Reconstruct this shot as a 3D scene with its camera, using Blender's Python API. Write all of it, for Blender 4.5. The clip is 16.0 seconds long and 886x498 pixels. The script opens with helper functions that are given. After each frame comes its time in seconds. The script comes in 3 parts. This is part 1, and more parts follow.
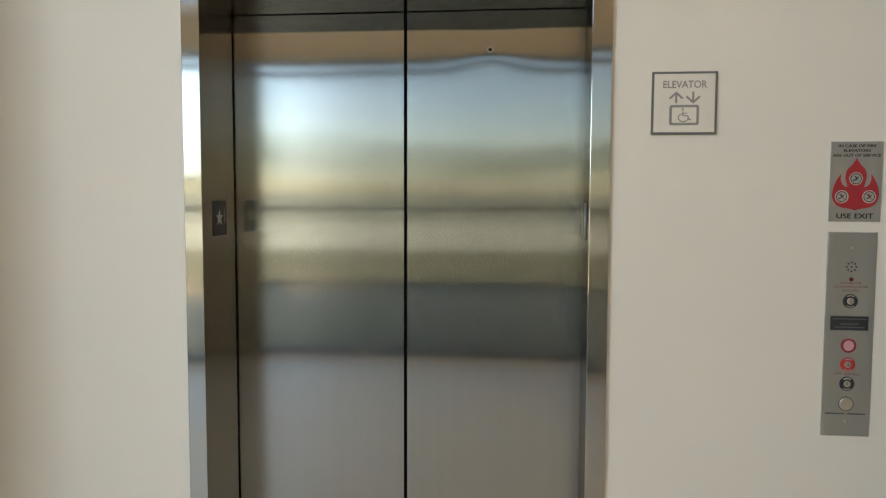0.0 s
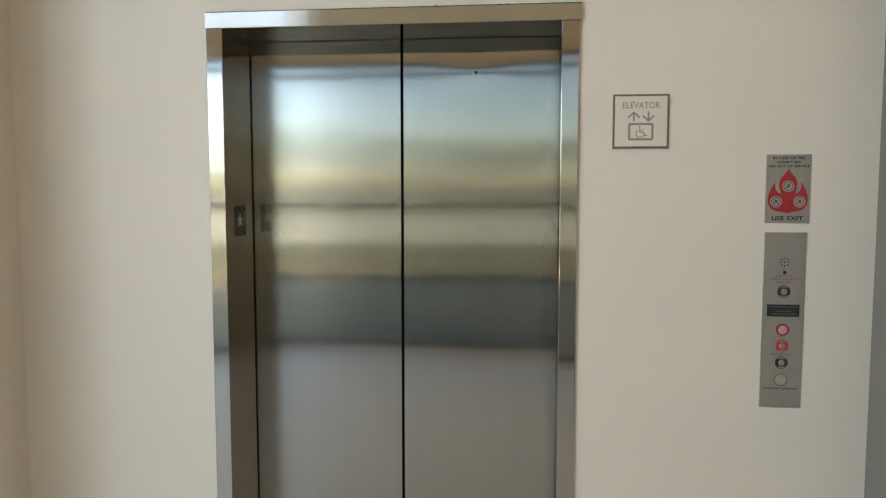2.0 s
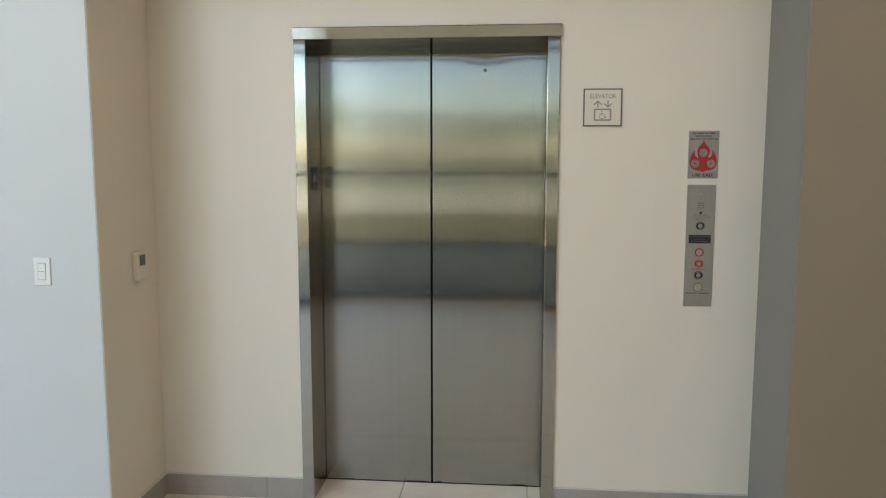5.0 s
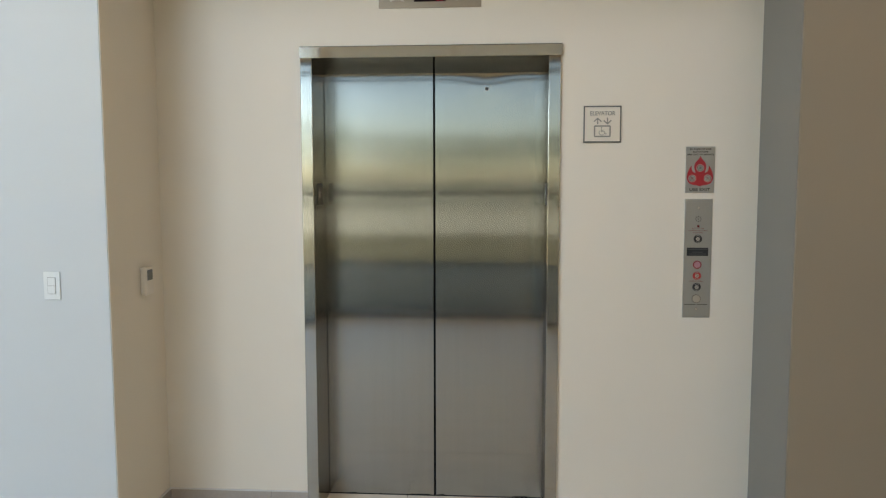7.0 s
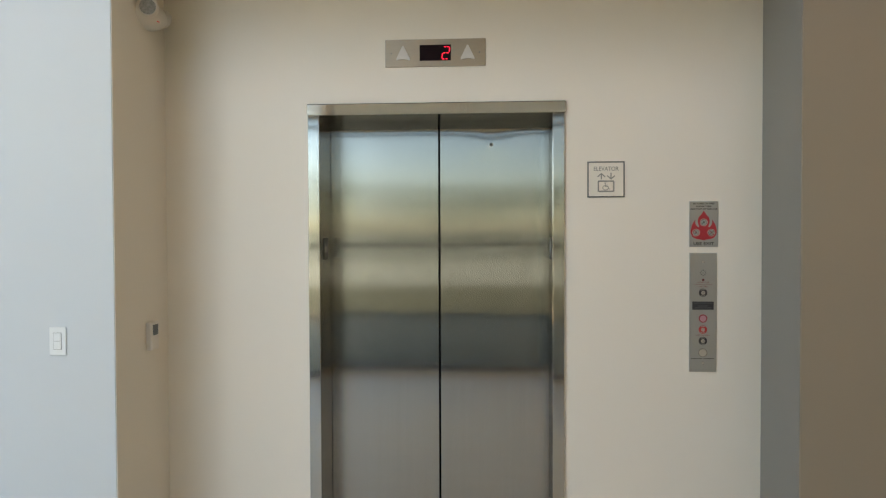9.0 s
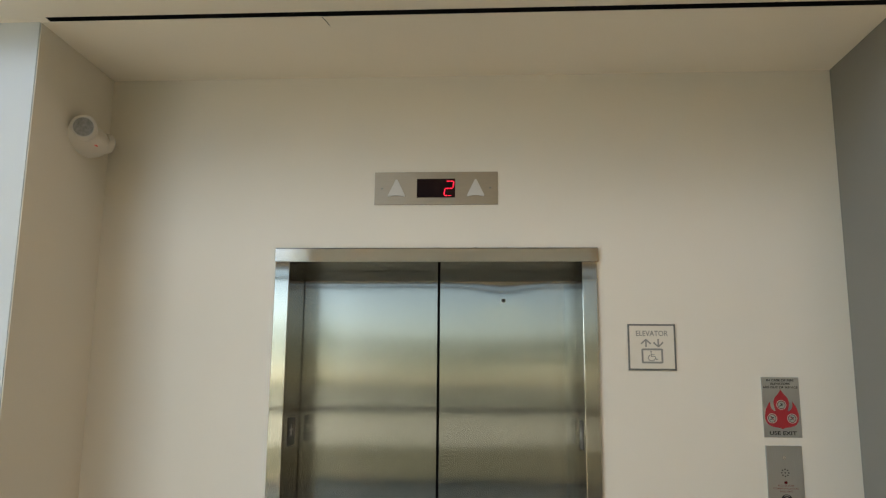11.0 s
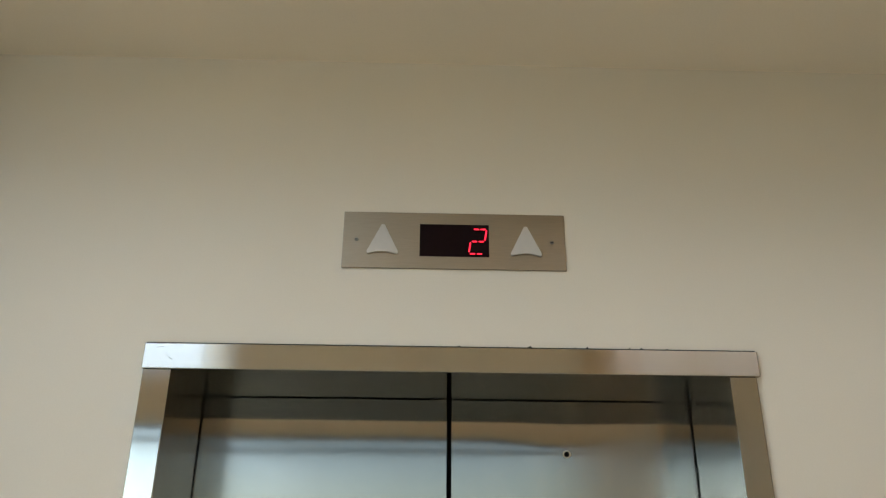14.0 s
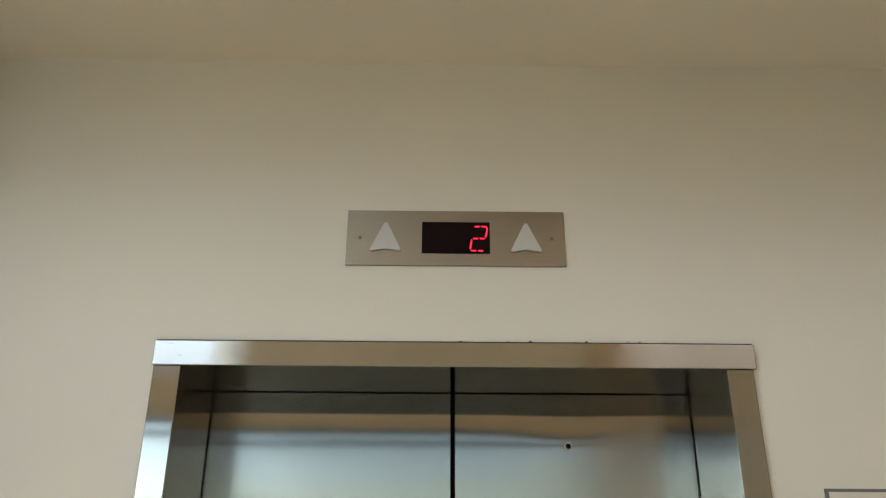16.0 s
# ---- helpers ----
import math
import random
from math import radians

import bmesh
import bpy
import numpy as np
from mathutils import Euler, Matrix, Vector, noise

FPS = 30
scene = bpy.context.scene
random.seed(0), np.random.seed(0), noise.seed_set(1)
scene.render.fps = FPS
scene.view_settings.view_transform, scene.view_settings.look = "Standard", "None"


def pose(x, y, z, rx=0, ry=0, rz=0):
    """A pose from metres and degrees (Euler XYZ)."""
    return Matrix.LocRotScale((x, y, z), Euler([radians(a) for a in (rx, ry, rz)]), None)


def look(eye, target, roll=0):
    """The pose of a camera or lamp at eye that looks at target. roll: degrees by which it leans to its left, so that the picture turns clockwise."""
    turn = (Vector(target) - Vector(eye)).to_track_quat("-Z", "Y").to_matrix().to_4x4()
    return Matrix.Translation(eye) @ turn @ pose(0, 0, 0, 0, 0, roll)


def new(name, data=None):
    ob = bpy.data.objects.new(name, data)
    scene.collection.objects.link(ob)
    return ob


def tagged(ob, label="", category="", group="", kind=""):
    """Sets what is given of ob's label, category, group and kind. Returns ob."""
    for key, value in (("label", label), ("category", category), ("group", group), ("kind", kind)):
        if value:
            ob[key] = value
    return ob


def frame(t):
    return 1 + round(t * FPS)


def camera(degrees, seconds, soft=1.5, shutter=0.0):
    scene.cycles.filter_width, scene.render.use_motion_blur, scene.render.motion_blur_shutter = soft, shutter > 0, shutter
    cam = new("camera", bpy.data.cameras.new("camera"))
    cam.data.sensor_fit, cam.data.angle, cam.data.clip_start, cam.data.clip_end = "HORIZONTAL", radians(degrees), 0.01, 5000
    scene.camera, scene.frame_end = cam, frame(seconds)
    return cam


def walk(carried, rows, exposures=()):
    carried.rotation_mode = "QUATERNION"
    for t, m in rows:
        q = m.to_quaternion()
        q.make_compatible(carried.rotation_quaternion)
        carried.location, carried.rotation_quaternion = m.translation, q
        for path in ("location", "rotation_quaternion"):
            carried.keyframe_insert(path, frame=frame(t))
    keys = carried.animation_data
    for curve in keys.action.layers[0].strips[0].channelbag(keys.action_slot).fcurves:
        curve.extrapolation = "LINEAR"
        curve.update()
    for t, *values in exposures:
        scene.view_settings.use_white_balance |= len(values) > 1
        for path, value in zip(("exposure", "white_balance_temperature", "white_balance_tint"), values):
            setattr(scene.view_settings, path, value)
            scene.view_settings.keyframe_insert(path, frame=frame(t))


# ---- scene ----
cam = camera(59.9, 16.0, soft=1.25)
STOPS = 2.66
EXPOSURES = [(0, STOPS, 7380, 19.6), (9.2, STOPS, 7380, 19.6), (11.8, STOPS - 0.19, 7720, 17.6), (16, STOPS - 0.19, 7720, 17.6)]
PATH = [
    (0, (0.372, -2.081, 1.596), (0.154, -0.098, 1.45), 0.2),
    (0.5, (0.372, -2.085, 1.587), (0.147, -0.102, 1.45), 0.2),
    (1, (0.372, -2.098, 1.591), (0.14, -0.116, 1.45), 0.3),
    (1.5, (0.392, -2.2, 1.623), (0.173, -0.218, 1.468), -0.0),
    (2, (0.453, -2.401, 1.637), (0.221, -0.422, 1.473), 0.0),
    (2.5, (0.44, -2.624, 1.606), (0.221, -0.64, 1.478), 0.2),
    (3, (0.39, -2.867, 1.638), (0.225, -0.881, 1.471), 0.5),
    (3.5, (0.424, -3.037, 1.622), (0.278, -1.049, 1.463), 0.3),
    (4, (0.467, -3.211, 1.624), (0.275, -1.236, 1.378), 0.0),
    (4.2, (0.461, -3.271, 1.623), (0.257, -1.296, 1.378), 0.0),
    (6.5, (0.288, -3.501, 1.59), (0.161, -1.515, 1.396), -0.0),
    (7, (0.302, -3.504, 1.583), (0.165, -1.516, 1.405), -0.1),
    (7.5, (0.297, -3.506, 1.607), (0.16, -1.52, 1.42), -0.2),
    (8, (0.29, -3.517, 1.59), (0.154, -1.527, 1.438), -0.2),
    (8.5, (0.291, -3.519, 1.571), (0.152, -1.527, 1.456), -0.2),
    (9, (0.277, -3.517, 1.601), (0.14, -1.522, 1.554), -0.2),
    (9.2, (0.291, -3.513, 1.62), (0.137, -1.519, 1.634), -0.1),
    (11.3, (0.168, -2.583, 1.718), (0.063, -0.625, 2.113), 0.7),
    (11.5, (0.143, -2.452, 1.732), (0.058, -0.501, 2.167), 0.8),
    (12, (0.124, -2.091, 1.737), (0.04, -0.17, 2.288), 0.7),
    (12.5, (0.053, -1.761, 1.75), (-0.041, 0.132, 2.388), 0.9),
    (13, (-0.06, -1.522, 1.76), (-0.085, 0.344, 2.48), 1.4),
    (13.5, (-0.055, -1.457, 1.779), (-0.055, 0.393, 2.537), 1.1),
    (14, (-0.053, -1.457, 1.782), (-0.011, 0.386, 2.558), 0.5),
    (14.5, (-0.044, -1.466, 1.77), (0.002, 0.39, 2.514), 0.2),
    (15, (-0.047, -1.48, 1.763), (-0.004, 0.364, 2.537), -0.0),
    (15.5, (-0.039, -1.489, 1.772), (-0.011, 0.356, 2.544), 0.2),
    (16, (-0.038, -1.491, 1.778), (-0.02, 0.359, 2.536), 0.3),
]
walk(cam, [(t, look(e, g, r)) for t, e, g, r in PATH], EXPOSURES)

# ---- daylight ----
world = bpy.data.worlds.new("sky")
scene.world = world
world.use_nodes = True
wn, wl = world.node_tree.nodes, world.node_tree.links
wn.clear()
sky = wn.new("ShaderNodeTexSky")
sky.sky_type = "NISHITA"
sky.sun_disc = False
sky.sun_elevation = radians(48.0)
sky.sun_rotation = radians(11)
sky.dust_density = 0.2
sky.ozone_density = 1.6
wbg = wn.new("ShaderNodeBackground")
wbg.inputs["Strength"].default_value = 0.12
wout = wn.new("ShaderNodeOutputWorld")
wl.new(sky.outputs["Color"], wbg.inputs["Color"])
wl.new(wbg.outputs["Background"], wout.inputs["Surface"])
sun_data = bpy.data.lights.new("sun", "SUN")
sun_data.energy = 4.5
sun_data.angle = radians(0.53)
sun_data.color = (1.0, 0.94, 0.85)
sun = new("sun", sun_data)
# the sun stands behind the lift shaft, so no direct light enters the glazing
sun.matrix_world = look((6, 30, 34), (0, 0, 0))


# added area lamps that boost the daylight by the western and the upper eastern bays
def fill_lamp(x0, x1, y, z0, z1, watts, color=(0.56, 0.79, 1.0)):
    ld = bpy.data.lights.new("fill_lamp", "AREA")
    ld.shape = "RECTANGLE"
    ld.size, ld.size_y = x1 - x0, z1 - z0
    ld.energy = watts
    ld.color = color
    lamp = new("fill_lamp", ld)
    lamp.matrix_world = pose((x0 + x1) / 2, y, (z0 + z1) / 2, 90, 0, 0)


fill_lamp(-4.1, -2.6, -4.75, 1.75, 2.75, 4.5)
fill_lamp(-4.0, -1.9, -4.75, 4.3, 6.8, 25)
fill_lamp(1.75, 3.35, -4.75, 5.1, 6.8, 8, (0.92, 0.95, 1.0))


# ---- materials ----
def shader(name, color, rough=0.6, metal=0.0, spec=0.5, vary=0.06, scale=6.0, fine=0.0, fine_scale=300.0, bump=0.0,
           bump_scale=200.0, aniso=0.0, stretch=(1, 1, 1), rough_vary=0.0, coat=0.0, emit=None, emit_strength=0.0):
    """A principled surface whose colour, gloss and relief vary at two scales."""
    m = bpy.data.materials.new(name)
    m.use_nodes = True
    nt = m.node_tree
    b = nt.nodes["Principled BSDF"]
    b.inputs["Roughness"].default_value = rough
    b.inputs["Metallic"].default_value = metal
    b.inputs["Specular IOR Level"].default_value = spec
    b.inputs["Coat Weight"].default_value = coat
    co = nt.nodes.new("ShaderNodeTexCoord")
    mp = nt.nodes.new("ShaderNodeMapping")
    mp.inputs["Scale"].default_value = stretch
    nt.links.new(co.outputs["Object"], mp.inputs["Vector"])
    n1 = nt.nodes.new("ShaderNodeTexNoise")
    n1.inputs["Scale"].default_value = scale
    n1.inputs["Detail"].default_value = 6
    nt.links.new(mp.outputs["Vector"], n1.inputs["Vector"])
    n2 = nt.nodes.new("ShaderNodeTexNoise")
    n2.inputs["Scale"].default_value = fine_scale
    n2.inputs["Detail"].default_value = 3
    nt.links.new(mp.outputs["Vector"], n2.inputs["Vector"])
    r1 = nt.nodes.new("ShaderNodeMapRange")
    r1.inputs["From Min"].default_value, r1.inputs["From Max"].default_value = 0.3, 0.7
    r1.inputs["To Min"].default_value, r1.inputs["To Max"].default_value = 1 - vary, 1 + vary
    nt.links.new(n1.outputs["Fac"], r1.inputs["Value"])
    r2 = nt.nodes.new("ShaderNodeMapRange")
    r2.inputs["From Min"].default_value, r2.inputs["From Max"].default_value = 0.3, 0.7
    r2.inputs["To Min"].default_value, r2.inputs["To Max"].default_value = 1 - fine, 1 + fine
    nt.links.new(n2.outputs["Fac"], r2.inputs["Value"])
    mul = nt.nodes.new("ShaderNodeMath")
    mul.operation = "MULTIPLY"
    nt.links.new(r1.outputs["Result"], mul.inputs[0])
    nt.links.new(r2.outputs["Result"], mul.inputs[1])
    mix = nt.nodes.new("ShaderNodeVectorMath")
    mix.operation = "SCALE"
    mix.inputs[0].default_value = color
    nt.links.new(mul.outputs["Value"], mix.inputs["Scale"])
    nt.links.new(mix.outputs["Vector"], b.inputs["Base Color"])
    if rough_vary:
        r3 = nt.nodes.new("ShaderNodeMapRange")
        r3.inputs["From Min"].default_value, r3.inputs["From Max"].default_value = 0.3, 0.7
        r3.inputs["To Min"].default_value = rough - rough_vary
        r3.inputs["To Max"].default_value = rough + rough_vary
        nt.links.new(n1.outputs["Fac"], r3.inputs["Value"])
        nt.links.new(r3.outputs["Result"], b.inputs["Roughness"])
    if bump:
        n3 = nt.nodes.new("ShaderNodeTexNoise")
        n3.inputs["Scale"].default_value = bump_scale
        n3.inputs["Detail"].default_value = 4
        nt.links.new(mp.outputs["Vector"], n3.inputs["Vector"])
        bp = nt.nodes.new("ShaderNodeBump")
        bp.inputs["Strength"].default_value = bump
        bp.inputs["Distance"].default_value = 0.002
        nt.links.new(n3.outputs["Fac"], bp.inputs["Height"])
        nt.links.new(bp.outputs["Normal"], b.inputs["Normal"])
    if aniso:
        b.inputs["Anisotropic"].default_value = aniso
        tg = nt.nodes.new("ShaderNodeTangent")
        tg.direction_type = "UV_MAP"
        tg.uv_map = "grain"
        nt.links.new(tg.outputs["Tangent"], b.inputs["Tangent"])
    if emit:
        b.inputs["Emission Color"].default_value = (*emit, 1)
        b.inputs["Emission Strength"].default_value = emit_strength
    return m


def steel(name, color, core, tail, share, stretch):
    """Brushed steel: a tight lobe and a wide one, both drawn out across the brush lines."""
    m = bpy.data.materials.new(name)
    m.use_nodes = True
    nt = m.node_tree
    nt.nodes.clear()
    co = nt.nodes.new("ShaderNodeTexCoord")
    mp = nt.nodes.new("ShaderNodeMapping")
    mp.inputs["Scale"].default_value = stretch
    nt.links.new(co.outputs["Object"], mp.inputs["Vector"])
    fac = None
    for scale, amount in ((2.5, 0.018), (22.0, 0.010)):
        n = nt.nodes.new("ShaderNodeTexNoise")
        n.inputs["Scale"].default_value = scale
        n.inputs["Detail"].default_value = 4
        nt.links.new(mp.outputs["Vector"], n.inputs["Vector"])
        rg = nt.nodes.new("ShaderNodeMapRange")
        rg.inputs["From Min"].default_value, rg.inputs["From Max"].default_value = 0.3, 0.7
        rg.inputs["To Min"].default_value, rg.inputs["To Max"].default_value = 1 - amount, 1 + amount
        nt.links.new(n.outputs["Fac"], rg.inputs["Value"])
        if fac is None:
            fac = rg.outputs["Result"]
        else:
            mul = nt.nodes.new("ShaderNodeMath")
            mul.operation = "MULTIPLY"
            nt.links.new(fac, mul.inputs[0])
            nt.links.new(rg.outputs["Result"], mul.inputs[1])
            fac = mul.outputs["Value"]
    tint = nt.nodes.new("ShaderNodeVectorMath")
    tint.operation = "SCALE"
    tint.inputs[0].default_value = color
    nt.links.new(fac, tint.inputs["Scale"])
    tg = nt.nodes.new("ShaderNodeTangent")
    tg.direction_type = "UV_MAP"
    tg.uv_map = "grain"
    mix = nt.nodes.new("ShaderNodeMixShader")
    mix.inputs["Fac"].default_value = share
    for k, (across, along) in enumerate((core, tail)):
        g = nt.nodes.new("ShaderNodeBsdfAnisotropic")
        g.distribution = "BECKMANN"
        g.inputs["Roughness"].default_value = (across * along) ** 0.25
        g.inputs["Anisotropy"].default_value = (along / across) ** 0.5 - 1.0
        nt.links.new(tint.outputs["Vector"], g.inputs["Color"])
        nt.links.new(tg.outputs["Tangent"], g.inputs["Tangent"])
        nt.links.new(g.outputs["BSDF"], mix.inputs[1 + k])
    end = nt.nodes.new("ShaderNodeOutputMaterial")
    nt.links.new(mix.outputs["Shader"], end.inputs["Surface"])
    return m


M_WALL = shader("eggshell_white_paint", (0.718, 0.65, 0.545), 0.62, vary=0.015, scale=1.3, fine=0.012, bump=0.10, bump_scale=260, spec=0.35)
# wall paint again, with the cool daylight on the front face put into its colour
M_WALL_COOL = shader("cool_lit_wall_paint", (0.55, 0.57, 0.56), 0.62, vary=0.015, scale=1.3, fine=0.012, bump=0.10, bump_scale=260, spec=0.35)
M_TAUPE = shader("taupe_wall", (0.265, 0.214, 0.155), 0.6, vary=0.02, scale=1.1, fine=0.015, bump=0.10, bump_scale=260, spec=0.35)
M_GREY = shader("grey_return", (0.225, 0.212, 0.188), 0.5, vary=0.02, scale=1.5, fine=0.015, bump=0.08, bump_scale=260, spec=0.35)
M_CEIL = shader("ceiling_paint", (0.90, 0.80, 0.66), 0.8, vary=0.015, scale=1.0, fine=0.015, bump=0.12, bump_scale=220, spec=0.2)
M_STEEL_V = steel("brushed_steel_vertical", (0.42, 0.41, 0.39), (0.04, 0.003), (0.13, 0.007), 0.5, (14, 14, 0.2))
M_STEEL_F = steel("brushed_steel_frame", (0.45, 0.435, 0.405), (0.03, 0.003), (0.14, 0.008), 0.45, (14, 14, 0.2))
M_STEEL_H = steel("brushed_steel_horizontal", (0.48, 0.45, 0.405), (0.035, 0.003), (0.20, 0.010), 0.6, (0.2, 14, 14))
M_PLATE = shader("satin_steel_plate", (0.455, 0.47, 0.46), 0.42, 1.0, vary=0.02, scale=8, fine=0.03, fine_scale=90, stretch=(12, 12, 0.4), rough_vary=0.03)
M_PLATE_H = shader("satin_steel_plate_horizontal", (0.345, 0.295, 0.23), 0.42, 1.0, vary=0.02, scale=8, fine=0.05, fine_scale=90, stretch=(0.4, 12, 12), rough_vary=0.03)
M_SCREW = shader("screw_steel", (0.26, 0.25, 0.22), 0.35, 1.0, vary=0.05, scale=200)
M_BLACK = shader("black_plastic", (0.018, 0.018, 0.02), 0.4, vary=0.1, scale=60)
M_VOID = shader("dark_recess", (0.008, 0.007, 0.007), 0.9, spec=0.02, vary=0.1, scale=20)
M_STAR = shader("pale_grey_relief", (0.42, 0.42, 0.40), 0.5, vary=0.03, scale=40)
M_BAR = shader("dim_grey_engraving", (0.11, 0.11, 0.105), 0.5, vary=0.03, scale=40)
M_SIGNBORDER = shader("dark_grey_sign_edge", (0.13, 0.125, 0.11), 0.5, vary=0.03, scale=40)
M_SIGN = shader("off_white_sign_plastic", (0.68, 0.61, 0.505), 0.5, vary=0.01, scale=20, fine=0.01)
M_SIGNGREY = shader("grey_sign_plastic", (0.25, 0.235, 0.205), 0.5, vary=0.03, scale=40)
M_RED = shader("red_print", (0.36, 0.018, 0.024), 0.45, vary=0.03, scale=40)
M_INK = shader("dark_ink", (0.035, 0.035, 0.03), 0.6, spec=0.2, vary=0.03, scale=40)
M_REDINK = shader("red_ink", (0.26, 0.09, 0.075), 0.5, vary=0.03, scale=40)
M_PALE = shader("pale_print", (0.48, 0.45, 0.39), 0.45, vary=0.02, scale=40)
M_EMBLEM = shader("grey_green_print", (0.30, 0.32, 0.27), 0.45, vary=0.03, scale=60)
M_BUTTONRED = shader("dark_red_plastic", (0.27, 0.022, 0.03), 0.35, vary=0.05, scale=60)
M_LENS_PINK = shader("pink_button_lens", (0.52, 0.27, 0.30), 0.3, vary=0.03, scale=80, coat=0.3)
M_SILVER = shader("silver_button", (0.62, 0.60, 0.55), 0.32, 1.0, vary=0.03, scale=60)
M_SWITCH = shader("pale_grey_white_plastic", (0.68, 0.69, 0.66), 0.35, vary=0.01, scale=30)
M_HOUSING = shader("off_white_housing", (0.67, 0.61, 0.53), 0.45, vary=0.01, scale=30)
M_LANTERN = shader("frosted_white_lens", (0.55, 0.52, 0.48), 0.5, vary=0.02, scale=60)
M_LCD = shader("grey_lcd", (0.10, 0.11, 0.11), 0.2, vary=0.05, scale=90)
M_DISPLAY = shader("dark_red_display", (0.010, 0.003, 0.004), 0.3, spec=0.12, vary=0.1, scale=90)
M_LED = shader("lit_red_segment", (0.5, 0.02, 0.04), 0.4, vary=0.0, emit=(1.0, 0.016, 0.05), emit_strength=3.0 / 2 ** STOPS)
M_LEDSPOT = shader("lit_red_led", (0.5, 0.03, 0.02), 0.4, vary=0.0, emit=(1.0, 0.12, 0.06), emit_strength=0.3 / 2 ** STOPS)
M_LAMPGLASS = shader("clear_lamp_lens", (0.27, 0.26, 0.24), 0.12, vary=0.25, scale=90, bump=0.4, bump_scale=500)
M_BASE = shader("grey_porcelain_base", (0.35, 0.305, 0.265), 0.4, vary=0.06, scale=9, fine=0.05, fine_scale=160)
M_LIP = shader("pale_trim", (0.60, 0.58, 0.55), 0.4, vary=0.02, scale=20)
M_TILE = shader("beige_porcelain_tile", (0.675, 0.60, 0.48), 0.32, vary=0.07, scale=5, fine=0.05, fine_scale=120, rough_vary=0.04)
M_GROUT = shader("grout", (0.20, 0.18, 0.16), 0.9, vary=0.1, scale=60)
M_ALU = shader("dark_window_frame", (0.12, 0.12, 0.12), 0.4, 0.6, vary=0.03, scale=20)
M_WOOD = shader("timber_soffit", (0.62, 0.49, 0.33), 0.5, vary=0.15, scale=3, stretch=(1, 12, 12), fine=0.1, fine_scale=40)
M_GROUND = shader("dry_grass_ground", (0.43, 0.42, 0.31), 0.95, vary=0.25, scale=0.15, fine=0.08, fine_scale=4)
M_PAVE = shader("pale_concrete", (0.80, 0.62, 0.36), 0.85, vary=0.08, scale=0.7, fine=0.03, fine_scale=20)
M_LAWN = shader("short_lawn", (0.17, 0.16, 0.09), 0.95, vary=0.2, scale=0.4, fine=0.15, fine_scale=9)
M_LEAF = shader("foliage", (0.10, 0.135, 0.07), 0.7, vary=0.35, scale=0.9, fine=0.3, fine_scale=6)
M_SPANDREL = shader("tan_panel", (0.66, 0.51, 0.35), 0.5, vary=0.04, scale=2, fine=0.02)
def thin_glass(name, color):
    """A clear pane seen through two faces: each lets its share of the light pass and mirrors a little."""
    m = bpy.data.materials.new(name)
    m.use_nodes = True
    nt = m.node_tree
    nt.nodes.clear()
    clear = nt.nodes.new("ShaderNodeBsdfTransparent")
    clear.inputs["Color"].default_value = tuple(math.sqrt(c) for c in color) + (1,)
    gloss = nt.nodes.new("ShaderNodeBsdfGlossy")
    gloss.inputs["Roughness"].default_value = 0.0
    mix = nt.nodes.new("ShaderNodeMixShader")
    mix.inputs["Fac"].default_value = 0.04
    end = nt.nodes.new("ShaderNodeOutputMaterial")
    nt.links.new(clear.outputs["BSDF"], mix.inputs[1])
    nt.links.new(gloss.outputs["BSDF"], mix.inputs[2])
    nt.links.new(mix.outputs["Shader"], end.inputs["Surface"])
    return m


M_TINT_LIGHT = thin_glass("light_tinted_glass", (0.48, 0.54, 0.55))
M_TINT = thin_glass("tinted_glass", (0.178, 0.20, 0.198))
M_GLASS = thin_glass("window_glass", (0.95, 0.98, 0.97))


# ---- mesh helpers ----
from mathutils.geometry import tessellate_polygon


def add_uv(me, along):
    """A map named grain whose first axis runs across the brush lines (along: 'x' or 'z')."""
    uv = me.uv_layers.new(name="grain")
    for lp in me.loops:
        c = me.vertices[lp.vertex_index].co
        uv.data[lp.index].uv = (c.x + c.y, c.z) if along == "x" else (c.z + c.y * 0.5, c.x)


def part(name, bm, material, parent=None, label="", smooth=False, grain=""):
    """Links a bmesh as one mesh object under a thing or a part."""
    bmesh.ops.recalc_face_normals(bm, faces=bm.faces)
    if smooth:
        for e in bm.edges:
            e.smooth = len(e.link_faces) == 2 and e.calc_face_angle() < 0.6
    me = bpy.data.meshes.new(name)
    bm.to_mesh(me)
    bm.free()
    mats = material if isinstance(material, (list, tuple)) else [material]
    for m in mats:
        me.materials.append(m)
    if smooth:
        for p in me.polygons:
            p.use_smooth = True
    if grain:
        add_uv(me, grain)
    ob = new(name, me)
    if parent is not None:
        ob.parent = parent
    if label:
        ob["label"] = label
    return ob


def thing(name, x, y, z, label, category, group="", kind="", rz=0.0):
    ob = new(name)
    ob.empty_display_size = 0.05
    ob.matrix_world = pose(x, y, z, 0, 0, rz)
    return tagged(ob, label, category, group, kind)


def box(x0, x1, y0, y1, z0, z1, bevel=0.0, seg=2, bm=None):
    own = bmesh.new()
    vs = [own.verts.new((x, y, z)) for x in (x0, x1) for y in (y0, y1) for z in (z0, z1)]
    for f in ((0, 1, 3, 2), (4, 6, 7, 5), (0, 4, 5, 1), (2, 3, 7, 6), (0, 2, 6, 4), (1, 5, 7, 3)):
        own.faces.new([vs[i] for i in f])
    if bevel:
        bmesh.ops.bevel(own, geom=own.edges[:], offset=bevel, segments=seg, affect="EDGES", profile=0.5)
    return merge(bm, own)


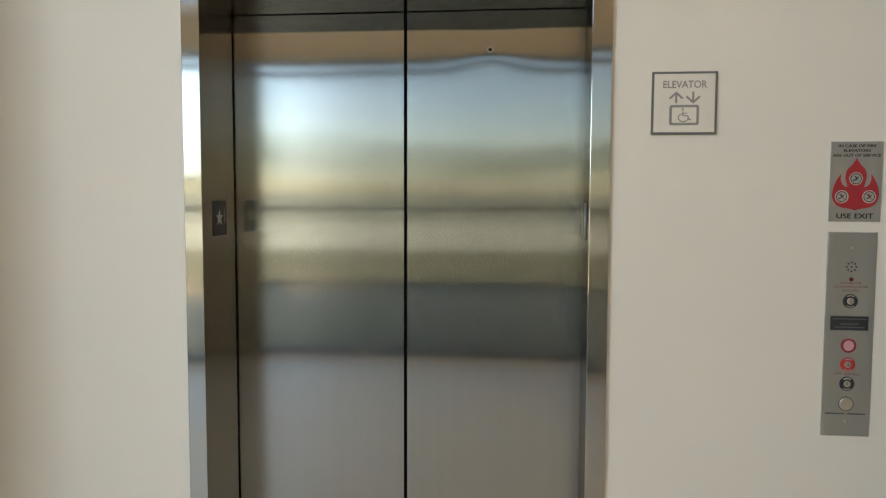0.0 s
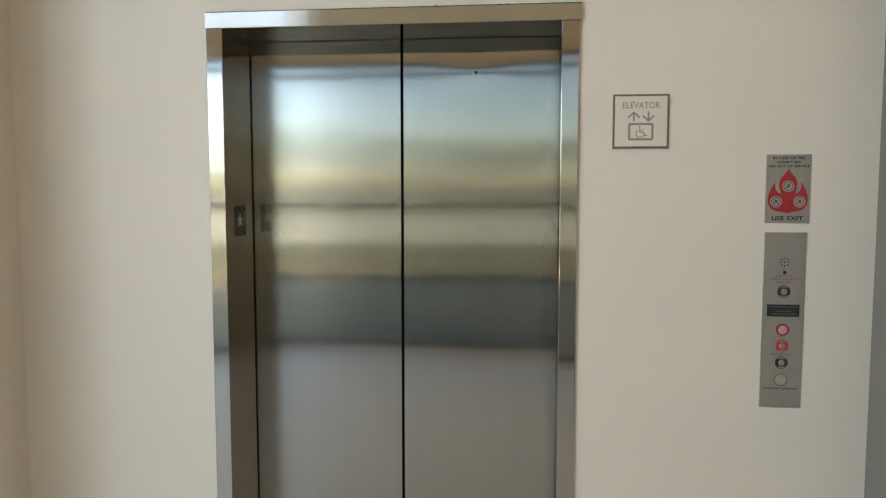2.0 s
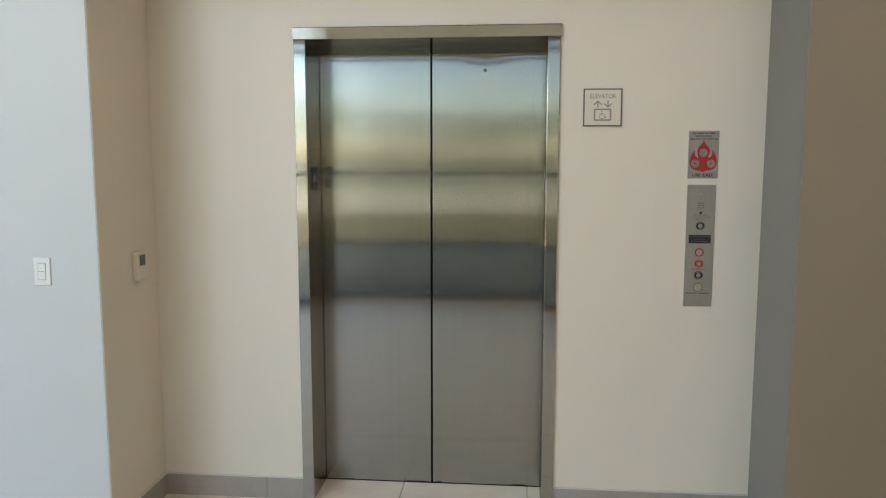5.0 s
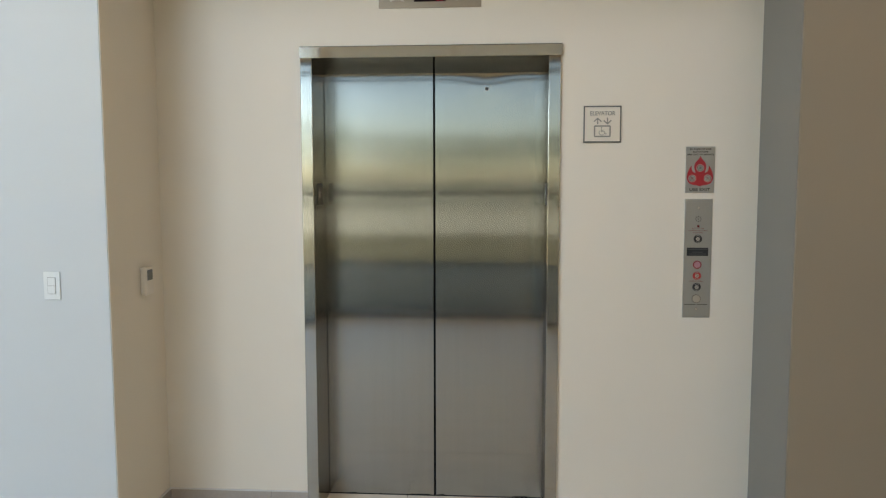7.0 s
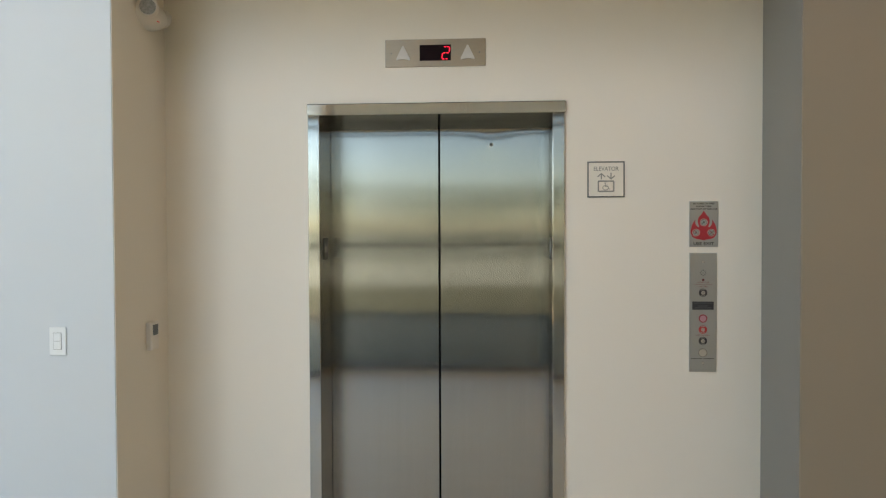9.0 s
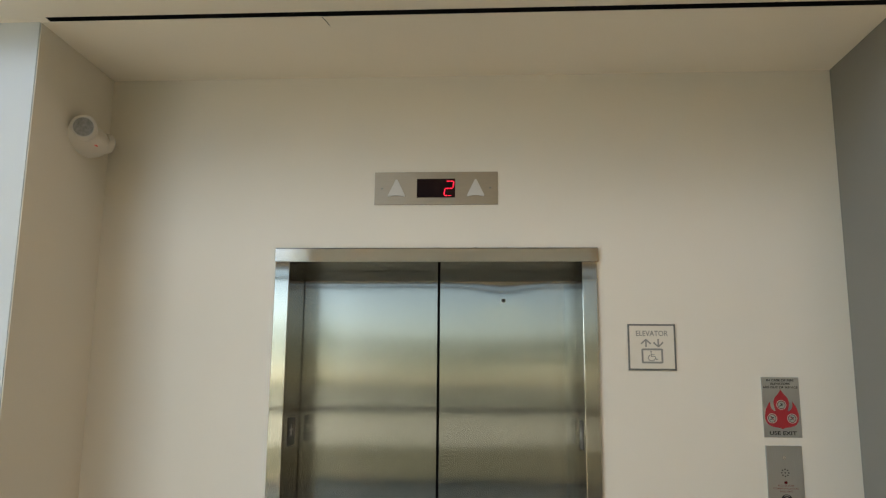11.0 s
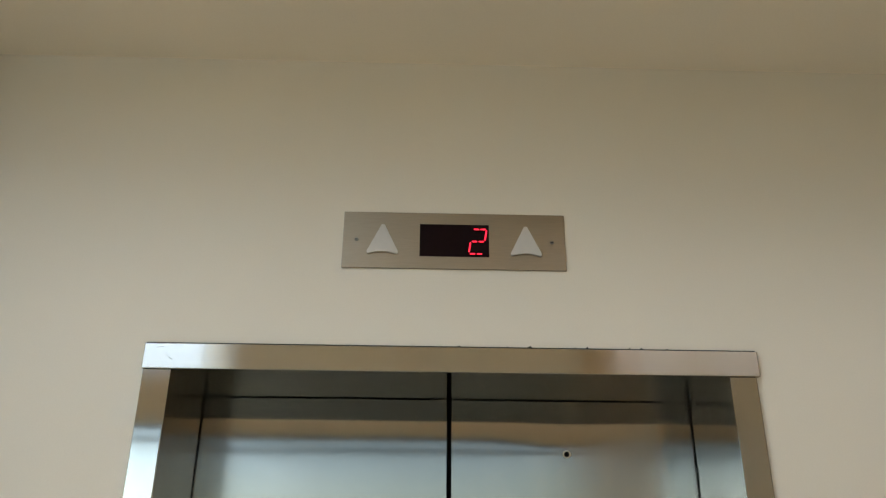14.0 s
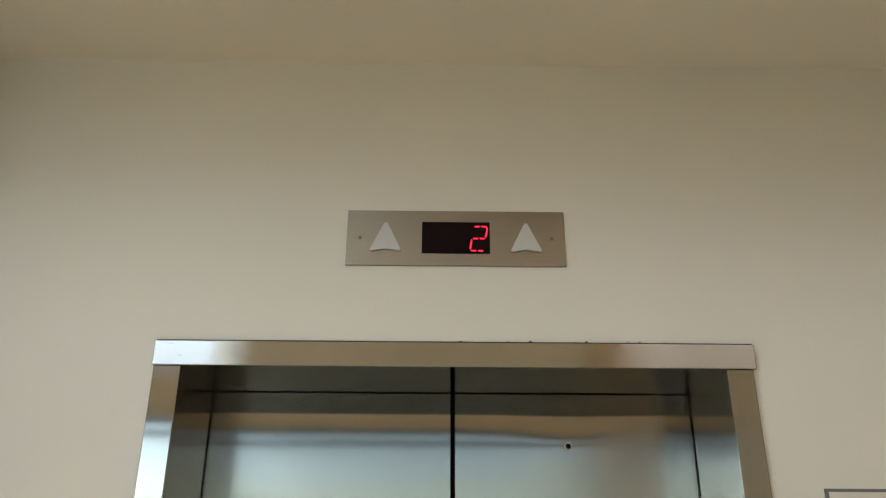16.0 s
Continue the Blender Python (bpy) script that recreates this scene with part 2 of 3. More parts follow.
def merge(bm, own):
    if bm is None:
        return own
    me = bpy.data.meshes.new("tmp")
    own.to_mesh(me)
    own.free()
    bm.from_mesh(me)
    bpy.data.meshes.remove(me)
    return bm


def disc(r, depth, n=32, x=0, z=0, y=0, r_in=0.0, bevel=0.0, bm=None):
    """A round plate (or ring) that stands out from y towards -y."""
    own = bmesh.new()
    prof = [(r, 0.0), (r, -depth + bevel), (r - bevel, -depth)] if bevel else [(r, 0.0), (r, -depth)]
    if r_in:
        prof += [(r_in, -depth), (r_in, 0.0)]
    rings = []
    for pr, py in prof:
        rings.append([own.verts.new((x + pr * math.cos(2 * math.pi * i / n), y + py, z + pr * math.sin(2 * math.pi * i / n))) for i in range(n)])
    for a, b in zip(rings, rings[1:]):
        for i in range(n):
            own.faces.new((a[i], a[(i + 1) % n], b[(i + 1) % n], b[i]))
    if not r_in:
        own.faces.new(rings[-1])
        own.faces.new(rings[0][::-1])
    return merge(bm, own)


def slab(points, depth, y=0.0, bm=None, bevel=0.0):
    """An outline in x, z, pushed out from y towards -y."""
    own = bmesh.new()
    back = [own.verts.new((px, y, pz)) for px, pz in points]
    front = [own.verts.new((px, y - depth, pz)) for px, pz in points]
    n = len(points)
    top = None
    if bevel or n <= 4:
        own.faces.new(back[::-1])
        top = own.faces.new(front)
    else:
        for tri in tessellate_polygon([[Vector((px, pz, 0)) for px, pz in points]]):
            own.faces.new([front[i] for i in tri])
    for i in range(n):
        own.faces.new((back[i], back[(i + 1) % n], front[(i + 1) % n], front[i]))
    if bevel:
        bmesh.ops.bevel(own, geom=list(top.edges), offset=bevel, segments=2, affect="EDGES")
    bmesh.ops.triangulate(own, faces=[f for f in own.faces if len(f.verts) > 4])
    return merge(bm, own)


def stroke(points, width, depth, y=0.0, bm=None):
    """A bar of even width along a line of x, z points."""
    for k, ((ax, az), (bx, bz)) in enumerate(zip(points, points[1:])):
        d = math.hypot(bx - ax, bz - az)
        ux, uz = (bx - ax) / d, (bz - az) / d
        nx, nz = -uz * width / 2, ux * width / 2
        ax2, az2, bx2, bz2 = ax - ux * width * 0.2, az - uz * width * 0.2, bx + ux * width * 0.2, bz + uz * width * 0.2
        bm = slab([(ax2 + nx, az2 + nz), (ax2 - nx, az2 - nz), (bx2 - nx, bz2 - nz), (bx2 + nx, bz2 + nz)], depth * (1.0 + 0.15 * (k % 2)), y, bm or bmesh.new())
    return bm


def letters(text, size, width=None, depth=0.0006, bold=0.0):
    """Raised lettering, centred, that faces -y; width: the length to which the line is fitted."""
    cu = bpy.data.curves.new("tmp", "FONT")
    cu.body, cu.size, cu.align_x, cu.align_y = text, size, "CENTER", "CENTER"
    cu.extrude = depth
    cu.offset = bold * size
    cu.resolution_u = 4
    ob = new("tmp", cu)
    bpy.context.view_layer.update()
    me = bpy.data.meshes.new_from_object(ob.evaluated_get(bpy.context.evaluated_depsgraph_get()))
    bpy.data.objects.remove(ob)
    bm = bmesh.new()
    bm.from_mesh(me)
    bpy.data.meshes.remove(me)
    xs = [v.co.x for v in bm.verts]
    k = width / (max(xs) - min(xs)) if width else 1.0
    for v in bm.verts:
        v.co = Vector((v.co.x * k, -v.co.z, v.co.y))
    return bm


def shifted(bm, x=0, y=0, z=0):
    for v in bm.verts:
        v.co += Vector((x, y, z))
    return bm


# ---- the shell of the lobby ----
XL, XR, YL, YR, ZC = -1.266, 1.460, -0.500, -0.440, 2.854
WEST, EAST, SOUTH = -4.3, 3.6, -4.6
OX, OZ = 0.588, 2.183
WX0, WX1, WXM, WZ0, WZ1 = -4.25, 1.7, -1.82, 0.02, 2.83
ZH, YB = 7.2, -0.70

bm = box(XL, -OX, 0, 0.22, 0, ZC + 0.2)
box(OX, XR, 0, 0.22, 0, ZC + 0.2, bm=bm)
box(-OX, OX, 0, 0.22, OZ, ZC + 0.2, bm=bm)
tagged(part("wall_north", bm, M_WALL), "off-white painted wall around the steel lift entrance", "wall", kind="structure")

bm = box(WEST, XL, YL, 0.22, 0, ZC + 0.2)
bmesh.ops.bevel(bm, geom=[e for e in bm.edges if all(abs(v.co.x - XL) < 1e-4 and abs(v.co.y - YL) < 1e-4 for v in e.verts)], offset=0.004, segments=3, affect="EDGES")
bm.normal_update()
# front keeps the cool daylight tint, the return takes the plain wall paint
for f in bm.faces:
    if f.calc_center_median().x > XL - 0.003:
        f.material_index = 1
tagged(part("wall_west_return", bm, [M_WALL_COOL, M_WALL]), "painted wall block with a sharp outer corner, its front tinted for cool daylight", "wall", kind="structure")

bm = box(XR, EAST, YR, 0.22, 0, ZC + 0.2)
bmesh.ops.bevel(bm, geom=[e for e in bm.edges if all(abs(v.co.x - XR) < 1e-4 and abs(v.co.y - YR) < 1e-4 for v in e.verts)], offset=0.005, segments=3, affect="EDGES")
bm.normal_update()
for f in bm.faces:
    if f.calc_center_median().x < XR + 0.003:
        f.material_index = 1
tagged(part("wall_east_return", bm, [M_TAUPE, M_GREY]), "taupe wall with a grey return", "wall", kind="structure")

bm = box(WEST - 0.2, WEST, SOUTH - 0.2, 0.22, ZH - 0.3, ZH)
box(WEST - 0.2, WEST, SOUTH - 0.2, 0.22, 0, WZ0, bm=bm)
box(WEST - 0.2, WEST, -2.60, 0.22, WZ0, ZH - 0.3, bm=bm)
box(WEST - 0.2, WEST, SOUTH - 0.2, SOUTH + 0.1, WZ0, ZH - 0.3, bm=bm)
tagged(part("wall_west", bm, M_WALL), "painted surround of a glazed end wall", "wall", kind="structure")
# unseen end wall, given tan so that it reflects warm light onto the recess
tagged(part("wall_east", box(EAST, EAST + 0.2, SOUTH - 0.2, 0.22, 0, ZH), M_SPANDREL), "plain unseen end wall, tan to bounce warm light", "wall", kind="structure")

# glazing of the tall hall, which the steel mirrors
def glazing(name, x, y, rz, bays, z0, z1, rails, label, glass):
    win = thing(name, x, y, 0, label, "window", kind="structure", rz=rz)
    ends = [b[0] for b in bays] + [bays[-1][1]]
    for za, zb in ((z0, z0 + 0.05), (z1 - 0.03, z1), *rails):
        part("rail", box(ends[0] + 0.026, ends[-1] - 0.026, -0.04, 0.04, za, zb, 0.003), M_ALU, win)
    for e in ends:
        part("mullion", box(e - 0.025, e + 0.025, -0.045, 0.045, z0, z1, 0.003), M_ALU, win)
    for a, b in bays:
        part("pane", box(a + 0.025, b - 0.025, -0.004, 0.004, z0 + 0.05, z1 - 0.03), glass, win).visible_shadow = False


def bays(a, b, n):
    return [(a + (b - a) * i / n, a + (b - a) * (i + 1) / n) for i in range(n)]


bm = box(WEST, WX0, SOUTH - 0.2, SOUTH, 0, ZH)
box(WX1, EAST, SOUTH - 0.2, SOUTH, 0, 5.0, bm=bm)
box(WX1, EAST, SOUTH - 0.2, SOUTH, ZH - 0.3, ZH, bm=bm)
box(3.4, EAST, SOUTH - 0.2, SOUTH, 5.0, ZH - 0.3, bm=bm)
box(WX0, WX1, SOUTH - 0.2, SOUTH, 0, WZ0, bm=bm)
box(WX0, WX1, SOUTH - 0.2, SOUTH, ZH - 0.3, ZH, bm=bm)
tagged(part("wall_south", bm, M_WALL), "painted surround of the tall glazed wall", "wall", kind="structure")
bm = box(WX0, WXM, SOUTH - 0.2, SOUTH, WZ1 + 0.10, 3.28)
box(WXM, WX1, SOUTH - 0.2, SOUTH, WZ1 + 0.10, ZH - 0.3, bm=bm)
box(1.25, WX1, SOUTH - 0.2, SOUTH, WZ0, WZ1, bm=bm)
tagged(part("spandrel", bm, M_SPANDREL), "tan panelled wall beside and between the glazing", "wall", kind="structure")
tagged(part("timber_band", box(WX0, WX1, SOUTH - 0.2, SOUTH + 0.03, WZ1, WZ1 + 0.10), M_WOOD), "warm timber band over the glazing", "trim", kind="structure")
RAILS = ((1.42, 1.46), (2.70, 2.735))
glazing("window_1", 0, SOUTH - 0.1, 0, bays(-2.92, -1.55, 1), WZ0, WZ1, RAILS, "tall lightly tinted glazing in thin dark bars", M_TINT_LIGHT)
glazing("window_2", 0, SOUTH - 0.1, 0, bays(-1.498, 1.225, 2), WZ0, WZ1, RAILS, "tall grey-tinted glazing in thin dark bars", M_TINT)
glazing("window_3", 0, SOUTH - 0.1, 0, bays(WX0 + 0.025, WXM - 0.025, 2), 3.28, ZH - 0.3, (), "upper row of clear glazing", M_GLASS)
# unseen opening added to bring light from the east onto the west return
glazing("window_6", 0, SOUTH - 0.1, 0, bays(WX1 + 0.025, 3.375, 2), 5.0, ZH - 0.3, (), "unseen upper bays of clear glazing, added to let in light", M_GLASS)
# bay outside every reflection, added clear to send more daylight to the wall
glazing("window_5", 0, SOUTH - 0.1, 0, bays(WX0 + 0.025, -2.973, 1), WZ0, WZ1, RAILS, "tall unseen glazing in thin dark bars, left clear to let in light", M_GLASS)
glazing("window_4", WEST - 0.1, -2.625, 90, bays(-1.85, 0.0, 2), WZ0, ZH - 0.3, ((1.42, 1.46), (2.70, 2.735), (2.95, 3.25)), "tall clear end glazing in thin dark bars", M_GLASS)

# ceiling with a black shadow gap in front of the recess
SY0, SY1 = -0.530, -0.4985
bm = box(WEST - 0.2, EAST + 0.2, SY1, 0.22, ZC, ZC + 0.12)
box(WEST, EAST, YB, SY0, ZC + 0.002, ZC + 0.12, bm=bm)
box(WEST - 0.2, XL + 0.03, SY0, SY1, ZC + 0.001, ZC + 0.12, bm=bm)
tagged(part("ceiling", bm, M_CEIL), "matt painted ceiling with a narrow shadow gap", "ceiling", kind="structure")
tagged(part("bulkhead", box(WEST, EAST, YB, YB + 0.15, ZC + 0.12, ZH), M_WALL), "off-white bulkhead above the lower ceiling", "wall", kind="structure")
tagged(part("ceiling_hall", box(WEST - 0.2, EAST + 0.2, SOUTH - 0.2, YB + 0.15, ZH, ZH + 0.2), M_CEIL), "matt painted ceiling of the tall hall", "ceiling", kind="structure")
# near-black fill whose colour stands in for the shade inside the gap
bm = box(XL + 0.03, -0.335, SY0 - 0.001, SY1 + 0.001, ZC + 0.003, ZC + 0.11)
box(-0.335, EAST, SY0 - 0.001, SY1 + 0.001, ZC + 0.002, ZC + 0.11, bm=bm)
tagged(part("trim", bm, M_VOID), "black fill that darkens the shadow gap in the ceiling", "trim", kind="structure")
tagged(part("ceiling_crack", stroke([(0.0, 0.0), (0.007, 0.03), (0.012, 0.062)], 0.0016, 0.0012), M_INK), "hairline crack in the ceiling paint", "crack", kind="structure")
crack = bpy.data.objects["ceiling_crack"]
crack.matrix_world = Matrix.Translation((-0.333, SY1, ZC)) @ Euler((radians(-90), 0, 0)).to_matrix().to_4x4() @ Matrix.Diagonal((1, -1, 1, 1))

# unseen block, its height set by the shadow it throws on the terrace
tagged(part("sun_block", box(WEST - 8, EAST + 8, YB + 0.16, 8.0, ZC + 0.22, 7.6), M_WALL), "plain unseen block added above to hold off the sun", "wall", kind="structure")
tagged(part("shaft_back", box(-1.26, 1.45, 0.34, 0.40, -0.1, 3.05), M_VOID), "dark shaft lining behind the lift doors", "wall", kind="structure")

# ground outside and the far line of shrubs
bm = bmesh.new()
bmesh.ops.create_grid(bm, x_segments=2, y_segments=2, size=1500)
tagged(part("ground", shifted(bm, 0, 0, -0.08), M_GROUND), "dry grassy ground outside", "ground", kind="structure")
tagged(part("pavement", box(-30, 30, -10.2, SOUTH - 0.2, -0.3, -0.02, 0.01), M_PAVE), "pale concrete terrace outside the glazing", "pavement", kind="structure")
tagged(part("lawn", box(-60, 40, -19.0, -10.2, -0.3, -0.05, 0.01), M_LAWN), "short green lawn beyond the terrace", "lawn", kind="structure")
rng = random.Random(4)
verts, faces = [], []
for i in range(1500):
    cx = rng.uniform(-75, 25)
    h = 4.5 + 1.3 * noise.noise(Vector((cx * 0.12, 3.1, 0)))
    cz = rng.uniform(0, 1) ** 0.8 * h
    cy = -42 + rng.uniform(-2.5, 2.5) * (1 - 0.5 * cz / h)
    s = rng.uniform(0.25, 0.7)
    for k in range(4):
        d = Vector((rng.gauss(0, 1), rng.gauss(0, 1), rng.gauss(0, 1))).normalized()
        e = d.orthogonal().normalized()
        f = d.cross(e)
        c = Vector((cx, cy, cz)) + d * s * 0.5
        b = len(verts)
        verts += [c + e * s * 0.6, c + f * s * 0.45, c - e * s * 0.6, c - f * s * 0.45]
        faces.append((b, b + 1, b + 2, b + 3))
me = bpy.data.meshes.new("shrubs")
me.from_pydata([tuple(v) for v in verts], [], faces)
me.materials.append(M_LEAF)
tagged(new("shrubs", me), "far row of green shrubs", "shrubs", kind="stuff")

# ---- lift entrance ----
FY = -0.012
DY = 0.235
entrance = thing("lift_entrance", 0, 0, 0, "brushed stainless steel lift door frame with square edges", "door frame")
FB = FY + 0.0105
for sx in (-1, 1):
    a, b = sorted((sx * 0.587, sx * 0.534))
    part("jamb", box(a, b, FY, DY - 0.010, 0, 2.134, 0.0015), M_STEEL_F, entrance, grain="x")
part("head", box(-0.590, 0.594, FY - 0.002, FY + 0.012, 2.1345, 2.184, 0.0015), M_STEEL_H, entrance, grain="z")
part("head_reveal", box(-0.587, 0.587, FB, DY - 0.010, 2.1345, 2.181), M_STEEL_V, entrance, grain="z")


def star(r, x, z):
    return [(x + (r if i % 2 == 0 else r * 0.42) * math.sin(math.pi * i / 5), z + (r if i % 2 == 0 else r * 0.42) * math.cos(math.pi * i / 5)) for i in range(10)]


for sx in (-1, 1):
    pl = thing("floor_plate", sx * 0.534, 0.108, 1.518, "black tactile floor plate with a raised star", "sign", "floor plates on the door frame", rz=90 if sx < 0 else -90)
    part("plate", box(-0.05, 0.05, -0.002, 0.001, -0.051, 0.051, 0.0008), M_BLACK, pl)
    part("star", slab(star(0.025, -0.006, 0.002), 0.001, -0.002), M_STAR, pl, "raised grey star")
    part("bar", box(0.030, 0.034, -0.003, -0.002, -0.014, 0.030), M_SIGNGREY, pl, "raised grey bar")

# two sliding panels of thin sheet, slightly wavy, one with a release hole
HX, HZ = 0.256, 2.019


def door_sheet(x0, x1, hole):
    nx, nz = 30, 220
    own = bmesh.new()
    rows = []
    for j in range(nz + 1):
        z = 0.0045 + (2.165 - 0.0045) * j / nz
        row = []
        for i in range(nx + 1):
            x = x0 + (x1 - x0) * i / nx
            w = 0.00022 * noise.noise(Vector((x * 1.2 + (5 if hole else 0), 0, z * 2.4)))
            if hole:
                d2 = ((x - HX) / 0.10) ** 2 + ((z - HZ) / 0.055) ** 2
                w -= 0.0006 * math.exp(-d2)
            w += 0.0007 * math.exp(-((2.134 - z) / 0.035) ** 2)
            row.append(own.verts.new((x, DY + w, z)))
        rows.append(row)
    for a, b in zip(rows, rows[1:]):
        for i in range(nx):
            own.faces.new((a[i], a[i + 1], b[i + 1], b[i]))
    # returned edges and back
    ext = bmesh.ops.extrude_face_region(own, geom=own.faces[:])
    for g in ext["geom"]:
        if isinstance(g, bmesh.types.BMVert):
            g.co.y = DY + 0.03
    return own


doors = thing("lift_door", 0, 0, 0, "closed pair of brushed stainless steel sliding lift doors", "door")
part("door_panel", door_sheet(-0.62, -0.0030, False), M_STEEL_V, doors, smooth=True, grain="x")
right = part("door_panel", door_sheet(0.0075, 0.62, True), M_STEEL_V, doors, smooth=True, grain="x")
part("release_ring", disc(0.0085, 0.0054, 24, HX, HZ, DY + 0.003, r_in=0.0060), M_SILVER, doors, "bright ring of the release hole")
part("release_hole", disc(0.0063, 0.0047, 20, HX, HZ, DY + 0.003), M_VOID, doors, "black release keyhole")
part("edge_seal", box(-0.0025, 0.0065, DY + 0.012, DY + 0.03, 0.006, 2.165), M_VOID, doors, "black rubber edge")
part("sill", box(-0.534, 0.534, DY - 0.001, DY + 0.05, -0.02, -0.002), M_VOID, entrance, "dark sill groove")

for xa, xb, za, zb in ((-0.135, -0.020, 0.004, 0.0075), (0.010, 0.055, 0.004, 0.009), (0.385, 0.470, 0.004, 0.0085), (-0.45, -0.39, 0.004, 0.007)):
    part("scuff", slab([(xa, za), (xb, za), (xb - 0.012, zb), (xa + 0.02, zb - 0.001)], 0.0008, DY - 0.0006), M_INK, doors, "dark scuff along the bottom edge")
part("scratch", stroke([(-0.566, 2.1745), (-0.557, 2.1775), (-0.553, 2.1770)], 0.0011, 0.0003, FY - 0.002), M_SCREW, entrance, "short dark scratch")
part("scratch", stroke([(-0.541, 2.1560), (-0.534, 2.1525)], 0.0009, 0.0003, FY - 0.002), M_SCREW, entrance, "short dark scratch")

# uneven dark gap over the frame
bm = box(-0.588, 0.592, -0.0105, -0.0005, 2.184, 2.1866)
for x in (0.012, 0.106, 0.150, 0.238, 0.262, 0.345, 0.368, 0.418):
    w, h = rng.uniform(0.003, 0.007), rng.uniform(0.0006, 0.0026)
    slab([(x - w, 2.1855), (x + w, 2.1855), (x + w * 0.3, 2.1872 + h), (x - w * 0.2, 2.1868 + h * 0.7)], 0.0012, -0.0094, bm)
tagged(part("caulk_line", bm, M_INK), "uneven dark gap along the top of the steel frame", "trim", kind="structure")

# ---- position indicator over the door ----
ind = thing("position_indicator", 0.0035, 0, 2.4125, "satin steel floor indicator with a red digit above the lift", "indicator")
part("plate", box(-0.2295, 0.2295, -0.004, 0, -0.0625, 0.0625, 0.001), M_PLATE_H, ind)
part("display", box(-0.0715, 0.0715, -0.0045, -0.003, -0.0355, 0.0365), M_DISPLAY, ind, "dark red display window")


def lantern(cx):
    pts = [(cx - 0.003, 0.0355), (cx + 0.003, 0.0355), (cx + 0.0315, -0.0235), (cx + 0.0315, -0.028), (cx + 0.0285, -0.030)]
    pts += [(cx + 0.0285 - 0.057 * k / 8, -0.030 + 0.0055 * math.sin(math.pi * k / 8)) for k in range(1, 8)]
    pts += [(cx - 0.0285, -0.030), (cx - 0.0315, -0.028), (cx - 0.0315, -0.0235)]
    return slab(pts, 0.005, -0.004, bevel=0.0012)


for cx in (-0.1475, 0.1475):
    part("arrow_lens", shifted(lantern(cx), 0, 0, -0.0025), M_LANTERN, ind, "unlit frosted white arrow")
    sx = -0.2015 if cx < 0 else 0.2015
    part("screw", disc(0.0042, 0.0012, 16, sx, 0, -0.004, bevel=0.0004), M_SCREW, ind)
    part("screw_slot", box(sx - 0.003, sx + 0.003, -0.0056, -0.005, -0.0006, 0.0006), M_BLACK, ind)


def seg(ax, az, bx, bz):
    d = math.hypot(bx - ax, bz - az)
    ux, uz = (bx - ax) / d, (bz - az) / d
    w = 0.0014
    c = [(ax, az), (ax + ux * w - uz * w, az + uz * w + ux * w), (bx - ux * w - uz * w, bz - uz * w + ux * w), (bx, bz), (bx - ux * w + uz * w, bz - uz * w - ux * w), (ax + ux * w + uz * w, az + uz * w - ux * w)]
    return slab(c, 0.0004, -0.0045)


# the slanted digit 2
for ax, az, bx, bz in ((0.0395, 0.0285, 0.0510, 0.0285), (0.0535, 0.0285, 0.0655, 0.0285), (0.0665, 0.0265, 0.0630, 0.0035), (0.0500, 0.0010, 0.0610, 0.0010),
                       (0.0355, 0.0010, 0.0470, 0.0010), (0.0330, -0.0010, 0.0300, -0.0235), (0.0310, -0.0265, 0.0430, -0.0265), (0.0460, -0.0265, 0.0575, -0.0265)):
    part("segment", seg(ax, az - 0.002, bx, bz - 0.002), M_LED, ind, "glowing red segment of a digit 2")

# ---- lift sign ----
sg = thing("lift_sign", 0.773, 0, 1.8305, "square off-white sign with a grey border and raised lettering", "sign")
part("border", box(-0.083, 0.083, -0.005, 0, -0.081, 0.081, 0.0008), M_SIGNBORDER, sg, "grey border")
part("face", box(-0.077, 0.077, -0.0058, -0.004, -0.075, 0.075, 0.0005), M_SIGN, sg)
part("lettering", shifted(letters("ELEVATOR", 0.0265, 0.111, 0.0006, 0.010), 0, -0.0061, 0.047), M_SIGNGREY, sg, "grey raised letters ELEVATOR")
part("up_arrow", stroke([(-0.037, 0.012), (-0.021, 0.0265), (-0.005, 0.012)], 0.0052, 0.0008, -0.0058, stroke([(-0.021, 0.001), (-0.021, 0.024)], 0.0055, 0.0006, -0.0058)), M_SIGNGREY, sg)
part("down_arrow", stroke([(0.006, 0.016), (0.022, 0.0015), (0.038, 0.016)], 0.0052, 0.0008, -0.0058, stroke([(0.022, 0.004), (0.022, 0.028)], 0.0055, 0.0006, -0.0058)), M_SIGNGREY, sg)


def round_rect(w, h, r, n=5):
    pts = []
    for cx, cz, a0 in ((w - r, h - r, 0), (-w + r, h - r, 90), (-w + r, -h + r, 180), (w - r, -h + r, 270)):
        for k in range(n + 1):
            a = radians(a0 + 90 * k / n)
            pts.append((cx + r * math.cos(a), cz + r * math.sin(a)))
    return pts


